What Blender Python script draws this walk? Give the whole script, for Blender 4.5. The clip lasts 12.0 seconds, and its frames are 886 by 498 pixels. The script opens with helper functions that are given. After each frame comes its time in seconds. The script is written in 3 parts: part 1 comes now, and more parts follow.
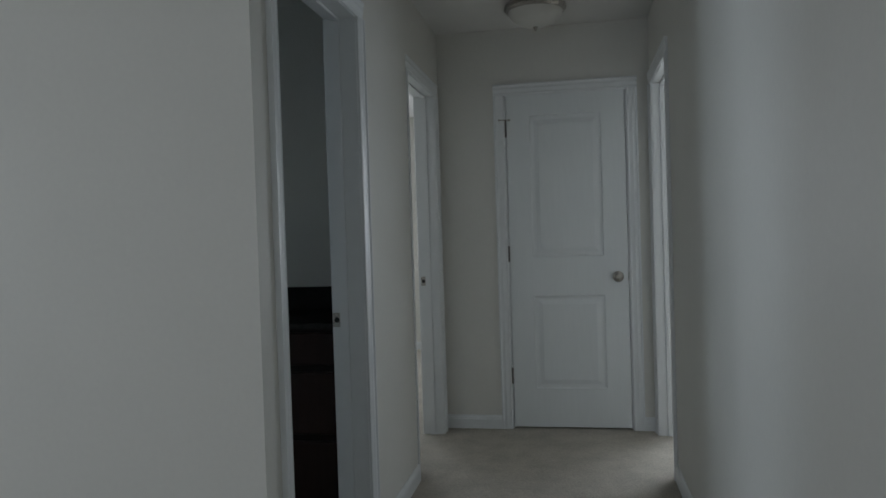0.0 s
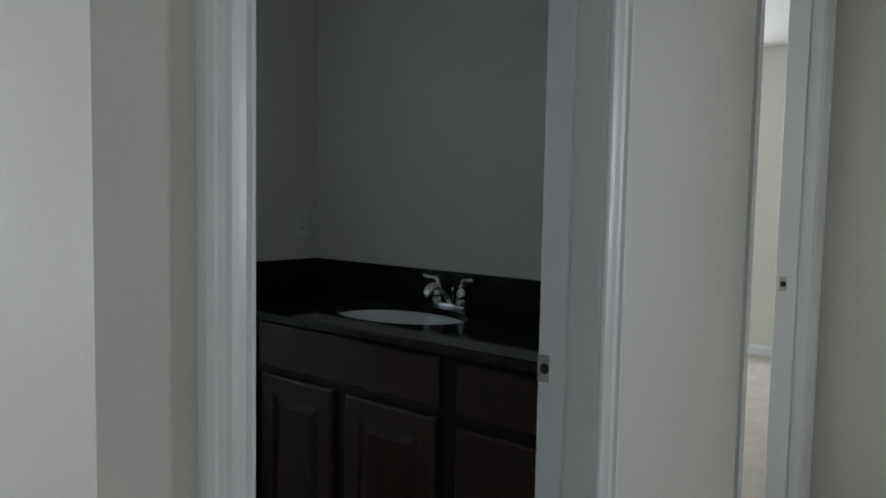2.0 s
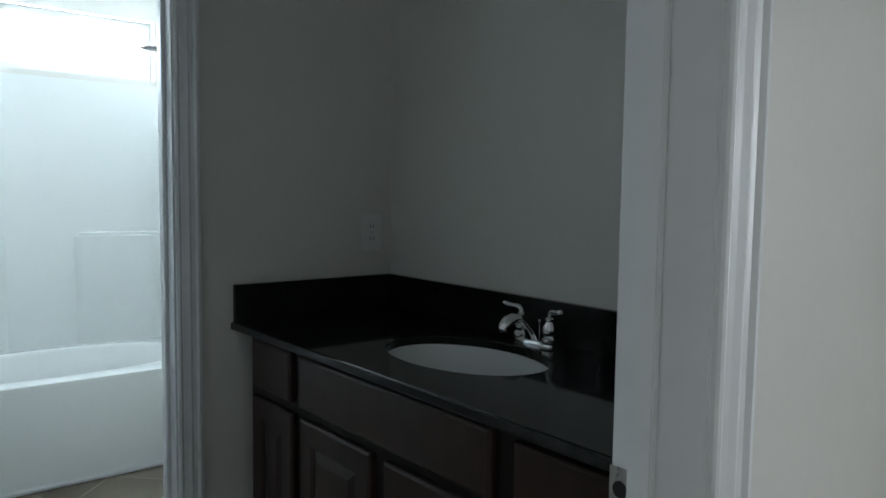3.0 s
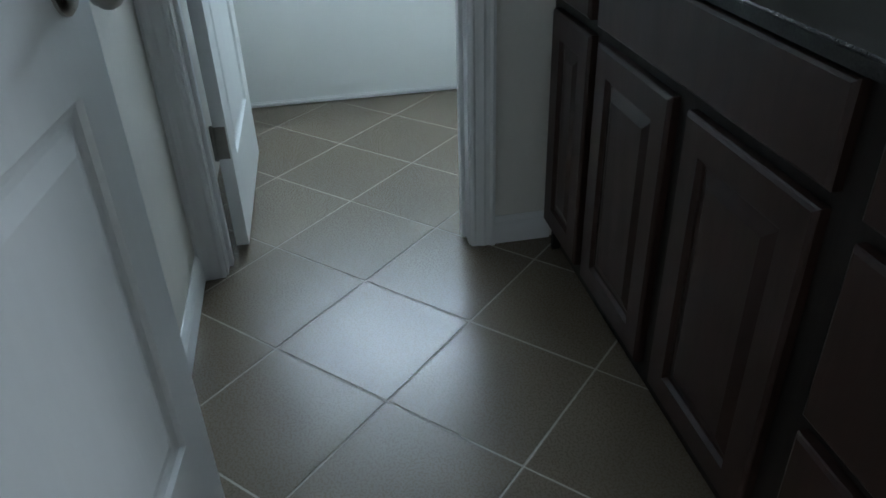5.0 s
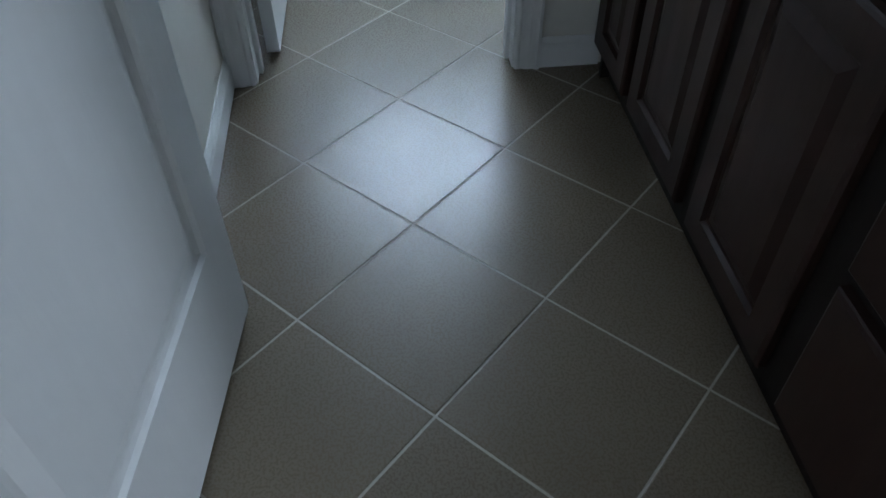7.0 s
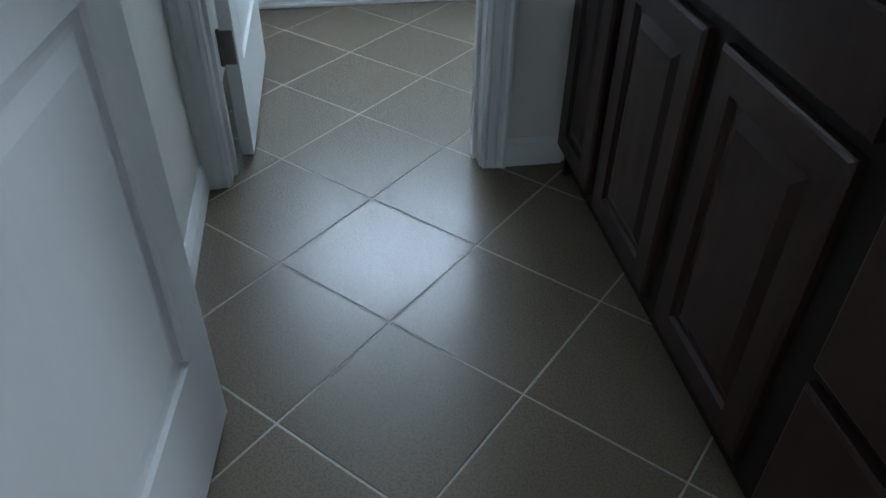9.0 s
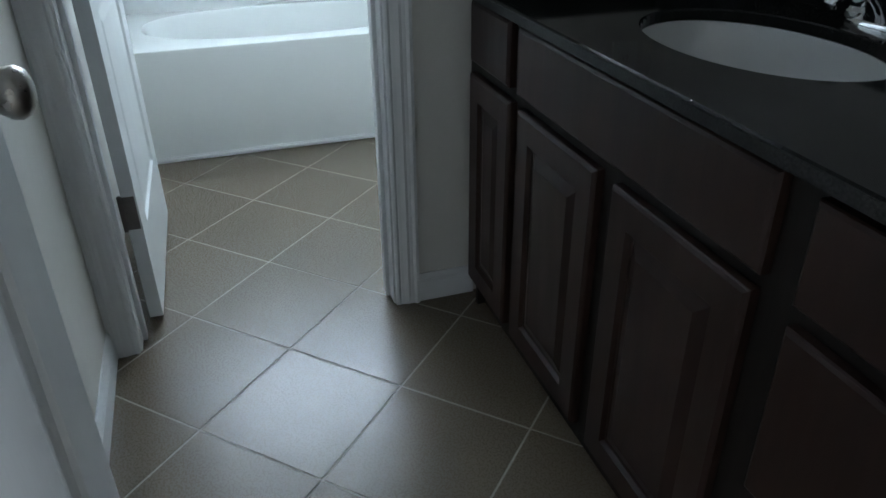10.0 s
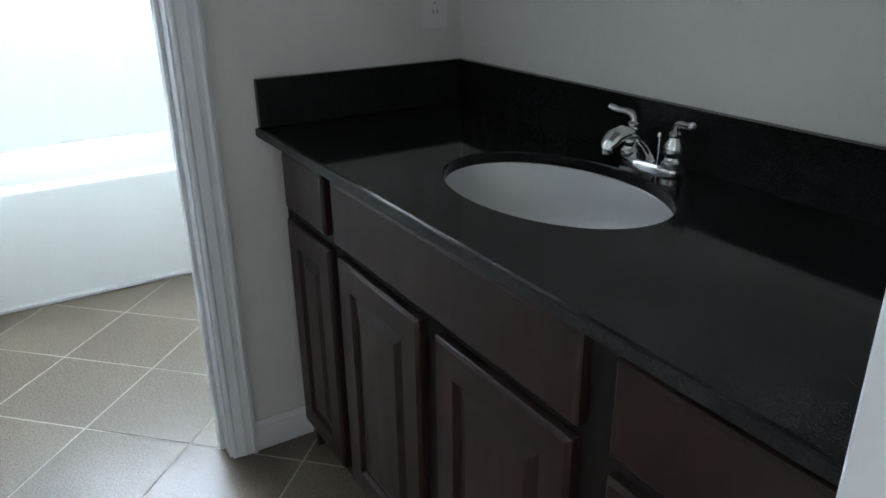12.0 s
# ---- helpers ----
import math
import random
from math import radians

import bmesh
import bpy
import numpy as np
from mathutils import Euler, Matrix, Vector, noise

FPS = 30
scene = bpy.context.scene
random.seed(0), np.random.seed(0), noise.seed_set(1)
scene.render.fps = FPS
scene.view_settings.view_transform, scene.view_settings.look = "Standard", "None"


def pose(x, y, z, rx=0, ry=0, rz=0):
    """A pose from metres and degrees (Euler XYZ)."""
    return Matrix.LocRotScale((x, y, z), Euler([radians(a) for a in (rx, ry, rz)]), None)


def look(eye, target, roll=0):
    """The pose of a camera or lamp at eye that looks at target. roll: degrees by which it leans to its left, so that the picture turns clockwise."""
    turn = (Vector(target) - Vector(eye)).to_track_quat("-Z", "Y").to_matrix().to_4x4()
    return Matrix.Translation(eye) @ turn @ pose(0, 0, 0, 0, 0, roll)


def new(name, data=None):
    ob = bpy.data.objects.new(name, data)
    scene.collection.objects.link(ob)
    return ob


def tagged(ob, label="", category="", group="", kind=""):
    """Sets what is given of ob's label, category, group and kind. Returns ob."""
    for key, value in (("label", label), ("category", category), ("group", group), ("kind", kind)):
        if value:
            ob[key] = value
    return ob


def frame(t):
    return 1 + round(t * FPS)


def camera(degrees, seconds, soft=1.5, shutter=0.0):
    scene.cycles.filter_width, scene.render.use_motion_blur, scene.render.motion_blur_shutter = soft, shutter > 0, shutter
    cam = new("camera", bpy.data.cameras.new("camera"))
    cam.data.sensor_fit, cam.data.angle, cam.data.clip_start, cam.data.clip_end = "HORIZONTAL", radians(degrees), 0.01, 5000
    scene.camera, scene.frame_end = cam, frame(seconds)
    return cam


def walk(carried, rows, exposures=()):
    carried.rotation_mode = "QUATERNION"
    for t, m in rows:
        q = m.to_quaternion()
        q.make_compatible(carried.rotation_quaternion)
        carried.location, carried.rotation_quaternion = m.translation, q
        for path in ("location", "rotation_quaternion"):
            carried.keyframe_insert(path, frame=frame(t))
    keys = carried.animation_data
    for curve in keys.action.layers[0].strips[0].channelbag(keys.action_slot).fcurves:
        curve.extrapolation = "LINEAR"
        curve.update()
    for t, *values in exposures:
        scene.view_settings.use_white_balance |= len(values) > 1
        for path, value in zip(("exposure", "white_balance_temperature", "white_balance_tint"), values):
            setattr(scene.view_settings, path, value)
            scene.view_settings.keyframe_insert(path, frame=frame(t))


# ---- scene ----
cam = camera(61.8, 12.0, soft=1.6)
PATH = [
    (0, (2.414, -3.41, 1.212), (2.059, -1.442, 1.171), -1.8),
    (0.5, (2.39, -2.994, 1.189), (1.692, -1.119, 1.185), -0.1),
    (1, (2.332, -2.665, 1.189), (1.5, -0.847, 1.123), 0.4),
    (1.5, (2.291, -2.304, 1.208), (1.469, -0.482, 1.119), -1.7),
    (2, (2.265, -1.95, 1.232), (0.994, -0.412, 1.088), 1.1),
    (2.5, (2.159, -1.691, 1.256), (0.756, -0.272, 1.123), -0.8),
    (3, (2.052, -1.44, 1.257), (0.505, -0.183, 1.101), 0.8),
    (3.3, (2.012, -1.293, 1.243), (0.268, -0.369, 0.919), 3.4),
    (3.5, (2.002, -1.249, 1.245), (0.196, -0.525, 0.785), 2.5),
    (3.7, (1.975, -1.217, 1.218), (0.17, -0.612, 0.606), -0.9),
    (5.5, (1.704, -1.086, 1.096), (0.076, -0.869, -0.045), -0.8),
    (6, (1.685, -1.065, 1.092), (0.137, -0.956, -0.17), -1.6),
    (6.5, (1.71, -1.081, 1.058), (0.303, -0.945, -0.356), -0.6),
    (8.5, (1.717, -1.105, 1.062), (0.25, -0.872, -0.278), 0.9),
    (9, (1.717, -1.122, 1.103), (0.174, -0.86, -0.141), 0.9),
    (9.5, (1.708, -1.124, 1.117), (0.103, -0.814, -0.035), 1.1),
    (10, (1.696, -1.134, 1.163), (0.041, -0.6, 0.175), -0.6),
    (10.5, (1.684, -1.132, 1.227), (0.054, -0.305, 0.414), -0.5),
    (11, (1.681, -1.1, 1.247), (0.095, -0.129, 0.511), -0.8),
    (11.5, (1.678, -1.076, 1.268), (0.098, -0.076, 0.559), -1.1),
    (12, (1.666, -1.087, 1.253), (0.09, -0.119, 0.491), -0.7),
]
walk(cam, [(t, look(eye, target, roll)) for t, eye, target, roll in PATH],
     exposures=[(0, -1.3, 6250, 9), (1.5, -0.85, 6250, 9), (2.0, -0.55, 6450, 10), (2.5, -0.12, 6400, 10), (3.0, -0.22, 6350, 9), (3.7, -0.38, 6250, 7), (5.5, 0.1, 5900, 9), (6.0, -0.05, 5800, 10),
                (6.5, 0.05, 5780, 11), (8.5, 0.25, 5780, 11), (9.5, 0.05, 5950, 10), (10.5, 0.4, 6300, 13), (12, 1.05, 6400, 15)])

# ---- plan (metres) ----
BATH_N, BATH_S = 0.0, -1.473          # north and south walls of bath and tub room
BATH_E, HALL_W = 1.498, 1.62          # wall with the bathroom door
PART_E, PART_W = 0.0, -0.115          # partition between vanity and tub
TUB_X, TUB_BACK = -1.29, -2.06       # tub apron and wall behind the tub
HALL_E, HALL_END = 2.86, 1.11
DOOR2_X = 1.595                       # wall with the bedroom door, set back a little
LOFT_N, LOFT_S, LOFT_W = -1.648, -6.6, -1.4
JOG_Y = 0.118
CEIL, TUB_CEIL = 2.44, 2.33
DOOR_H = 2.035

# ---- world and lights ----
world = bpy.data.worlds.new("world")
scene.world = world
world.use_nodes = True
wn = world.node_tree
sky = wn.nodes.new("ShaderNodeTexSky")
sky.sky_type = "NISHITA"
sky.sun_disc = False
sky.sun_elevation, sky.sun_rotation = radians(48), radians(200)
wn.links.new(sky.outputs[0], wn.nodes["Background"].inputs[0])
wn.nodes["Background"].inputs[1].default_value = 0.12
sun_data = bpy.data.lights.new("sun", "SUN")
sun_data.energy, sun_data.angle, sun_data.color = 0.6, radians(20), (1, 0.96, 0.9)
sun = new("sun", sun_data)
sun.matrix_world = pose(0, 0, 12, 42, 0, 20)


def window_light(name, m, sx, sy, watts, color=(0.87, 0.935, 1.0)):
    d = bpy.data.lights.new(name, "AREA")
    d.shape, d.size, d.size_y, d.energy, d.color = "RECTANGLE", sx, sy, watts, color
    ob = new(name, d)
    ob.matrix_world = m
    return ob


window_light("window_light_tub", look((TUB_BACK - 0.13, -0.735, 1.95), (0.5, -0.735, 1.5)), 1.24, 0.30, 68, (0.74, 0.88, 1.0))
window_light("window_light_loft_west", look((LOFT_W - 0.06, -3.6, 1.15), (3, -3.6, 0.95)), 2.0, 1.4, 44)
window_light("window_light_loft_south", look((1.0, LOFT_S - 0.06, 1.15), (1.0, 0, 0.95)), 1.8, 1.4, 36)
window_light("window_light_bedroom", look((-0.65, 4.24, 1.45), (-0.4, 0, 1.1)), 1.5, 1.3, 95)
window_light("window_light_side_room", look((4.5, 2.64, 1.45), (4.4, 0, 1.1)), 1.8, 1.3, 140)


# ---- materials ----
def material(name, base, rough=0.5, metal=0.0, grain=0.0, scale=40.0, bump=0.0, bump_scale=200.0, stain=0.0, stain_scale=3.0, spec=0.5, coat=0.0, vary=0.0, stretch=None):
    m = bpy.data.materials.new(name)
    m.use_nodes = True
    t = m.node_tree
    p = t.nodes["Principled BSDF"]
    p.inputs["Roughness"].default_value = rough
    p.inputs["Metallic"].default_value = metal
    p.inputs["Specular IOR Level"].default_value = spec
    p.inputs["Coat Weight"].default_value = coat
    p.inputs["Coat Roughness"].default_value = 0.15
    co = t.nodes.new("ShaderNodeTexCoord")
    vec = co.outputs["Object"]
    if stretch:
        mp = t.nodes.new("ShaderNodeMapping")
        mp.inputs["Scale"].default_value = stretch
        t.links.new(vec, mp.inputs["Vector"])
        vec = mp.outputs[0]

    def noise_node(s, detail=4.0):
        n = t.nodes.new("ShaderNodeTexNoise")
        n.inputs["Scale"].default_value, n.inputs["Detail"].default_value = s, detail
        t.links.new(vec, n.inputs["Vector"])
        return n

    def scaled(color, factor_socket, amount):
        mr = t.nodes.new("ShaderNodeMapRange")
        mr.inputs["From Min"].default_value, mr.inputs["From Max"].default_value = 0.25, 0.75
        mr.inputs["To Min"].default_value, mr.inputs["To Max"].default_value = 1 - amount, 1 + amount
        t.links.new(factor_socket, mr.inputs["Value"])
        mx = t.nodes.new("ShaderNodeVectorMath")
        mx.operation = "SCALE"
        t.links.new(color, mx.inputs[0])
        t.links.new(mr.outputs[0], mx.inputs["Scale"])
        return mx.outputs[0]

    rgb = t.nodes.new("ShaderNodeRGB")
    rgb.outputs[0].default_value = (*base, 1)
    c = rgb.outputs[0]
    if grain:
        c = scaled(c, noise_node(scale, 6).outputs[0], grain)
    if stain:
        c = scaled(c, noise_node(stain_scale, 5).outputs[0], stain)
    if vary:
        info = t.nodes.new("ShaderNodeObjectInfo")
        c = scaled(c, info.outputs["Random"], vary)
    t.links.new(c, p.inputs["Base Color"])
    rn = noise_node(stain_scale * 2.3, 3)
    rr = t.nodes.new("ShaderNodeMapRange")
    rr.inputs["To Min"].default_value, rr.inputs["To Max"].default_value = max(rough * 0.8, 0.02), min(rough * 1.25, 1)
    t.links.new(rn.outputs[0], rr.inputs["Value"])
    t.links.new(rr.outputs[0], p.inputs["Roughness"])
    if bump:
        b = t.nodes.new("ShaderNodeBump")
        b.inputs["Strength"].default_value, b.inputs["Distance"].default_value = bump, 0.003
        t.links.new(noise_node(bump_scale, 3).outputs[0], b.inputs["Height"])
        t.links.new(b.outputs[0], p.inputs["Normal"])
    return m


WALL = material("wall_paint", (0.69, 0.68, 0.64), 0.55, grain=0.015, scale=60, bump=0.12, bump_scale=260, stain=0.03, stain_scale=1.3)
CEILING = material("ceiling_paint", (0.7, 0.69, 0.67), 0.8, grain=0.02, scale=80, bump=0.25, bump_scale=140, stain=0.03)
TRIM = material("trim_paint", (0.74, 0.76, 0.77), 0.32, grain=0.012, scale=30, bump=0.04, bump_scale=90, stain=0.025, stain_scale=4)
DOORPAINT = material("door_paint", (0.74, 0.77, 0.78), 0.34, grain=0.015, scale=50, bump=0.1, bump_scale=160, stain=0.02, stain_scale=5, stretch=(1, 1, 0.12))
CARPET = material("carpet_pile", (0.48, 0.445, 0.39), 0.95, grain=0.28, scale=170, bump=0.9, bump_scale=420, stain=0.13, stain_scale=7, spec=0.1)
TILE = material("ceramic_tile", (0.136, 0.111, 0.08), 0.27, grain=0.025, scale=160, bump=0.02, bump_scale=70, stain=0.02, stain_scale=90, vary=0.06, spec=0.32)
GROUT = material("grout", (0.34, 0.315, 0.27), 0.85, grain=0.1, scale=120, bump=0.3, bump_scale=300, stain=0.2, stain_scale=3)
GRANITE = material("black_granite", (0.0125, 0.0125, 0.0125), 0.06, grain=0.9, scale=420, stain=0.2, stain_scale=30, spec=0.2)
GRANITE_EDGE = material("granite_edge", (0.02, 0.02, 0.02), 0.3, grain=0.95, scale=240, stain=0.5, stain_scale=40, bump=0.12, bump_scale=260, spec=0.14)
WOOD = material("espresso_wood", (0.0225, 0.0108, 0.0083), 0.4, grain=0.22, scale=22, bump=0.05, bump_scale=60, stain=0.18, stain_scale=5, stretch=(2.2, 2.2, 0.4), spec=0.27)
# espresso wood again, its colour darkened for the shade between the fronts
WOOD_SHADED = material("cabinet_shadow_wood", (0.008, 0.005, 0.004), 0.6, grain=0.3, scale=26, stain=0.15, stretch=(6, 6, 0.5), spec=0.3)
PORCELAIN = material("porcelain", (0.78, 0.80, 0.80), 0.08, stain=0.01, spec=0.6)
ACRYLIC = material("tub_acrylic", (0.78, 0.81, 0.80), 0.16, stain=0.012, stain_scale=2, spec=0.5)
CHROME = material("chrome", (0.75, 0.75, 0.76), 0.08, 1.0, stain=0.03, stain_scale=30)
NICKEL = material("satin_nickel", (0.42, 0.40, 0.37), 0.28, 1.0, stain=0.05, stain_scale=40, grain=0.05, scale=200)
HINGE = material("aged_nickel", (0.2, 0.19, 0.18), 0.42, 1.0, stain=0.1, stain_scale=40, grain=0.08, scale=200)
DARK = material("dark_hole", (0.012, 0.012, 0.012), 0.8, stain=0.1)
PLASTIC = material("white_plastic", (0.75, 0.75, 0.73), 0.35, stain=0.01)
FROST = material("frosted_glass", (0.62, 0.61, 0.57), 0.3, stain=0.05, stain_scale=12)
GLASS = bpy.data.materials.new("window_glass")
GLASS.use_nodes = True
gp = GLASS.node_tree.nodes["Principled BSDF"]
gp.inputs["Transmission Weight"].default_value = 1.0
gp.inputs["Roughness"].default_value = 0.02
gp.inputs["IOR"].default_value = 1.45


# ---- mesh helpers ----
def mesh_from(bm, name, mat, smooth=False):
    bmesh.ops.recalc_face_normals(bm, faces=bm.faces)
    me = bpy.data.meshes.new(name)
    bm.to_mesh(me)
    bm.free()
    me.materials.append(mat)
    if smooth:
        for f in me.polygons:
            f.use_smooth = True
        me.set_sharp_from_angle(angle=radians(38))
    return me


def part(name, bm, mat, parent=None, label="", smooth=False):
    ob = new(name, mesh_from(bm, name, mat, smooth))
    if parent is not None:
        ob.parent = parent
    if label:
        ob["label"] = label
    return ob


def thing(name, m=None, label="", category="", group="", kind=""):
    ob = new(name)
    ob.empty_display_size = 0.1
    if m is not None:
        ob.matrix_world = m
    return tagged(ob, label, category, group, kind)


def add_box(bm, x0, x1, y0, y1, z0, z1, bevel=0.0):
    r = bmesh.ops.create_cube(bm, size=1.0, matrix=Matrix.LocRotScale(((x0 + x1) / 2, (y0 + y1) / 2, (z0 + z1) / 2), None, (abs(x1 - x0), abs(y1 - y0), abs(z1 - z0))))
    if bevel:
        vs = set(r["verts"])
        es = [e for e in bm.edges if e.verts[0] in vs and e.verts[1] in vs]
        bmesh.ops.bevel(bm, geom=es, offset=bevel, segments=2, affect="EDGES")


def box(*a, bevel=0.0):
    bm = bmesh.new()
    add_box(bm, *a, bevel=bevel)
    return bm


def boxes(*dims, bevel=0.0):
    bm = bmesh.new()
    for d in dims:
        add_box(bm, *d, bevel=bevel)
    return bm


def add_extrusion(bm, profile, length, m):
    """A closed profile in local x, z drawn along local y from 0 to length."""
    a = [bm.verts.new(m @ Vector((x, 0, z))) for x, z in profile]
    b = [bm.verts.new(m @ Vector((x, length, z))) for x, z in profile]
    n = len(profile)
    for i in range(n):
        bm.faces.new((a[i], a[(i + 1) % n], b[(i + 1) % n], b[i]))
    bm.faces.new(a)
    bm.faces.new(b)


def add_lathe(bm, profile, m, seg=24):
    """Revolve (radius, height) pairs about local z."""
    rings = []
    for r, h in profile:
        rings.append([bm.verts.new(m @ Vector((r * math.cos(a), r * math.sin(a), h))) for a in [2 * math.pi * k / seg for k in range(seg)]])
    for p, q in zip(rings, rings[1:]):
        for k in range(seg):
            bm.faces.new((p[k], p[(k + 1) % seg], q[(k + 1) % seg], q[k]))
    bm.faces.new(rings[0])
    bm.faces.new(rings[-1])


def lathe(profile, m=Matrix(), seg=24):
    bm = bmesh.new()
    add_lathe(bm, profile, m, seg)
    return bm


def add_tube(bm, points, radii, seg=14, flat=1.0):
    """A round bar along points; flat squeezes it across its second axis."""
    pts = [Vector(p) for p in points]
    rings = []
    for i, p in enumerate(pts):
        d = (pts[min(i + 1, len(pts) - 1)] - pts[max(i - 1, 0)]).normalized()
        side = d.cross(Vector((0, 0, 1)))
        side = side.normalized() if side.length > 1e-4 else Vector((1, 0, 0))
        up = side.cross(d).normalized()
        r = radii[i]
        rings.append([bm.verts.new(p + side * r * math.cos(a) + up * r * flat * math.sin(a)) for a in [2 * math.pi * k / seg for k in range(seg)]])
    for p, q in zip(rings, rings[1:]):
        for k in range(seg):
            bm.faces.new((p[k], p[(k + 1) % seg], q[(k + 1) % seg], q[k]))
    bm.faces.new(rings[0])
    bm.faces.new(rings[-1])


def add_nested(bm, loops):
    """Faces between rectangles given as (x0, x1, z0, z1, y); the last one is filled."""
    rings = [[bm.verts.new((x, y, z)) for x, z in ((x0, z0), (x1, z0), (x1, z1), (x0, z1))] for x0, x1, z0, z1, y in loops]
    for p, q in zip(rings, rings[1:]):
        for k in range(4):
            bm.faces.new((p[k], p[(k + 1) % 4], q[(k + 1) % 4], q[k]))
    bm.faces.new(rings[-1])
    return rings[0]


# ---- structure: walls, floors, ceilings ----
def wall(name, dims, label, mat=WALL):
    bm = bmesh.new()
    for d in dims:
        add_box(bm, *d)
    ob = part(name, bm, mat)
    return tagged(ob, label, "wall", kind="structure")


HEAD = DOOR_H + 0.02     # rough height of the door openings
B0 = -0.02
# opening ranges along y
BATH_DOOR = (-1.477, -0.714)
TUB_DOOR = (-1.401, -0.732)
BED_DOOR = (0.25, 0.955)
SIDE_DOOR = (0.285, 1.0)
J = 0.018                # thickness of a jamb board

wall("wall_bath_east", [(BATH_E, HALL_W, LOFT_N, BATH_DOOR[0] - J, B0, CEIL), (BATH_E, HALL_W, BATH_DOOR[1] + J, 0.0, B0, CEIL),
                        (BATH_E, HALL_W, BATH_DOOR[0] - J, BATH_DOOR[1] + J, HEAD, CEIL)], "painted greige hallway wall with the bathroom doorway")
wall("wall_bath_south", [(TUB_BACK - 0.2, BATH_E, LOFT_N, BATH_S, B0, CEIL)], "painted greige wall between landing and bathroom")
wall("wall_bath_north", [(TUB_BACK - 0.2, HALL_W, 0.0, JOG_Y, B0, CEIL)], "painted greige wall behind the vanity")
wall("wall_partition", [(PART_W, PART_E, TUB_DOOR[1] + J, 0.0, B0, CEIL), (PART_W, PART_E, BATH_S, TUB_DOOR[0] - J, B0, CEIL),
                        (PART_W, PART_E, TUB_DOOR[0] - J, TUB_DOOR[1] + J, HEAD, CEIL)], "painted greige partition with the tub room doorway")
WIN_Y, WIN_Z = (-1.36, -0.11), (1.82, 2.13)
wall("wall_tub_west", [(TUB_BACK - 0.13, TUB_BACK, BATH_S, 0.0, B0, WIN_Z[0]), (TUB_BACK - 0.13, TUB_BACK, BATH_S, 0.0, WIN_Z[1], CEIL),
                       (TUB_BACK - 0.13, TUB_BACK, BATH_S, WIN_Y[0], WIN_Z[0], WIN_Z[1]), (TUB_BACK - 0.13, TUB_BACK, WIN_Y[1], 0.0, WIN_Z[0], WIN_Z[1])],
     "white painted wall above the tub with a high window")
wall("wall_bedroom_door", [(DOOR2_X - 0.115, DOOR2_X, JOG_Y, BED_DOOR[0] - J, B0, CEIL), (DOOR2_X - 0.115, DOOR2_X, BED_DOOR[1] + J, HALL_END, B0, CEIL),
                           (DOOR2_X - 0.115, DOOR2_X, BED_DOOR[0] - J, BED_DOOR[1] + J, HEAD, CEIL)], "painted greige wall with the bedroom doorway")
END_DOOR = (2.008, 2.718)
wall("wall_hall_end", [(DOOR2_X - 0.115, END_DOOR[0] - J, HALL_END, HALL_END + 0.115, B0, CEIL), (END_DOOR[1] + J, HALL_E + 0.115, HALL_END, HALL_END + 0.115, B0, CEIL),
                       (END_DOOR[0] - J, END_DOOR[1] + J, HALL_END, HALL_END + 0.115, HEAD, CEIL)], "painted greige wall at the end of the hall")
wall("wall_hall_east", [(HALL_E, HALL_E + 0.115, LOFT_S, SIDE_DOOR[0] - J, B0, CEIL), (HALL_E, HALL_E + 0.115, SIDE_DOOR[1] + J, HALL_END, B0, CEIL),
                        (HALL_E, HALL_E + 0.115, SIDE_DOOR[0] - J, SIDE_DOOR[1] + J, HEAD, CEIL)], "painted greige hallway wall with a side doorway")
# rooms that close the place
wall("wall_loft_west", [(LOFT_W - 0.12, LOFT_W, LOFT_S, LOFT_N, B0, 0.45), (LOFT_W - 0.12, LOFT_W, LOFT_S, LOFT_N, 1.85, CEIL),
                        (LOFT_W - 0.12, LOFT_W, LOFT_S, -4.6, 0.45, 1.85), (LOFT_W - 0.12, LOFT_W, -2.6, LOFT_N, 0.45, 1.85)], "painted greige landing wall with a window")
wall("wall_loft_south", [(LOFT_W - 0.12, HALL_E + 0.115, LOFT_S - 0.12, LOFT_S, B0, 0.45), (LOFT_W - 0.12, HALL_E + 0.115, LOFT_S - 0.12, LOFT_S, 1.85, CEIL),
                         (LOFT_W - 0.12, 0.1, LOFT_S - 0.12, LOFT_S, 0.45, 1.85), (1.9, HALL_E + 0.115, LOFT_S - 0.12, LOFT_S, 0.45, 1.85)], "painted greige landing wall with a window")
wall("wall_bedroom_south", [(-2.0, DOOR2_X - 0.115, JOG_Y, JOG_Y + 0.02, B0, CEIL)], "painted greige bedroom wall")
wall("wall_bedroom_north", [(-2.0, DOOR2_X - 0.115, 4.2, 4.3, B0, 0.8), (-2.0, DOOR2_X - 0.115, 4.2, 4.3, 2.1, CEIL), (-2.0, -1.4, 4.2, 4.3, 0.8, 2.1), (0.1, DOOR2_X - 0.115, 4.2, 4.3, 0.8, 2.1)], "painted greige bedroom wall with a window")
wall("wall_bedroom_east", [(DOOR2_X - 0.115, DOOR2_X, HALL_END + 0.115, 4.3, B0, CEIL)], "painted greige bedroom wall")
wall("wall_bedroom_west", [(-2.1, -2.0, JOG_Y, 4.3, B0, CEIL)], "painted greige bedroom wall")
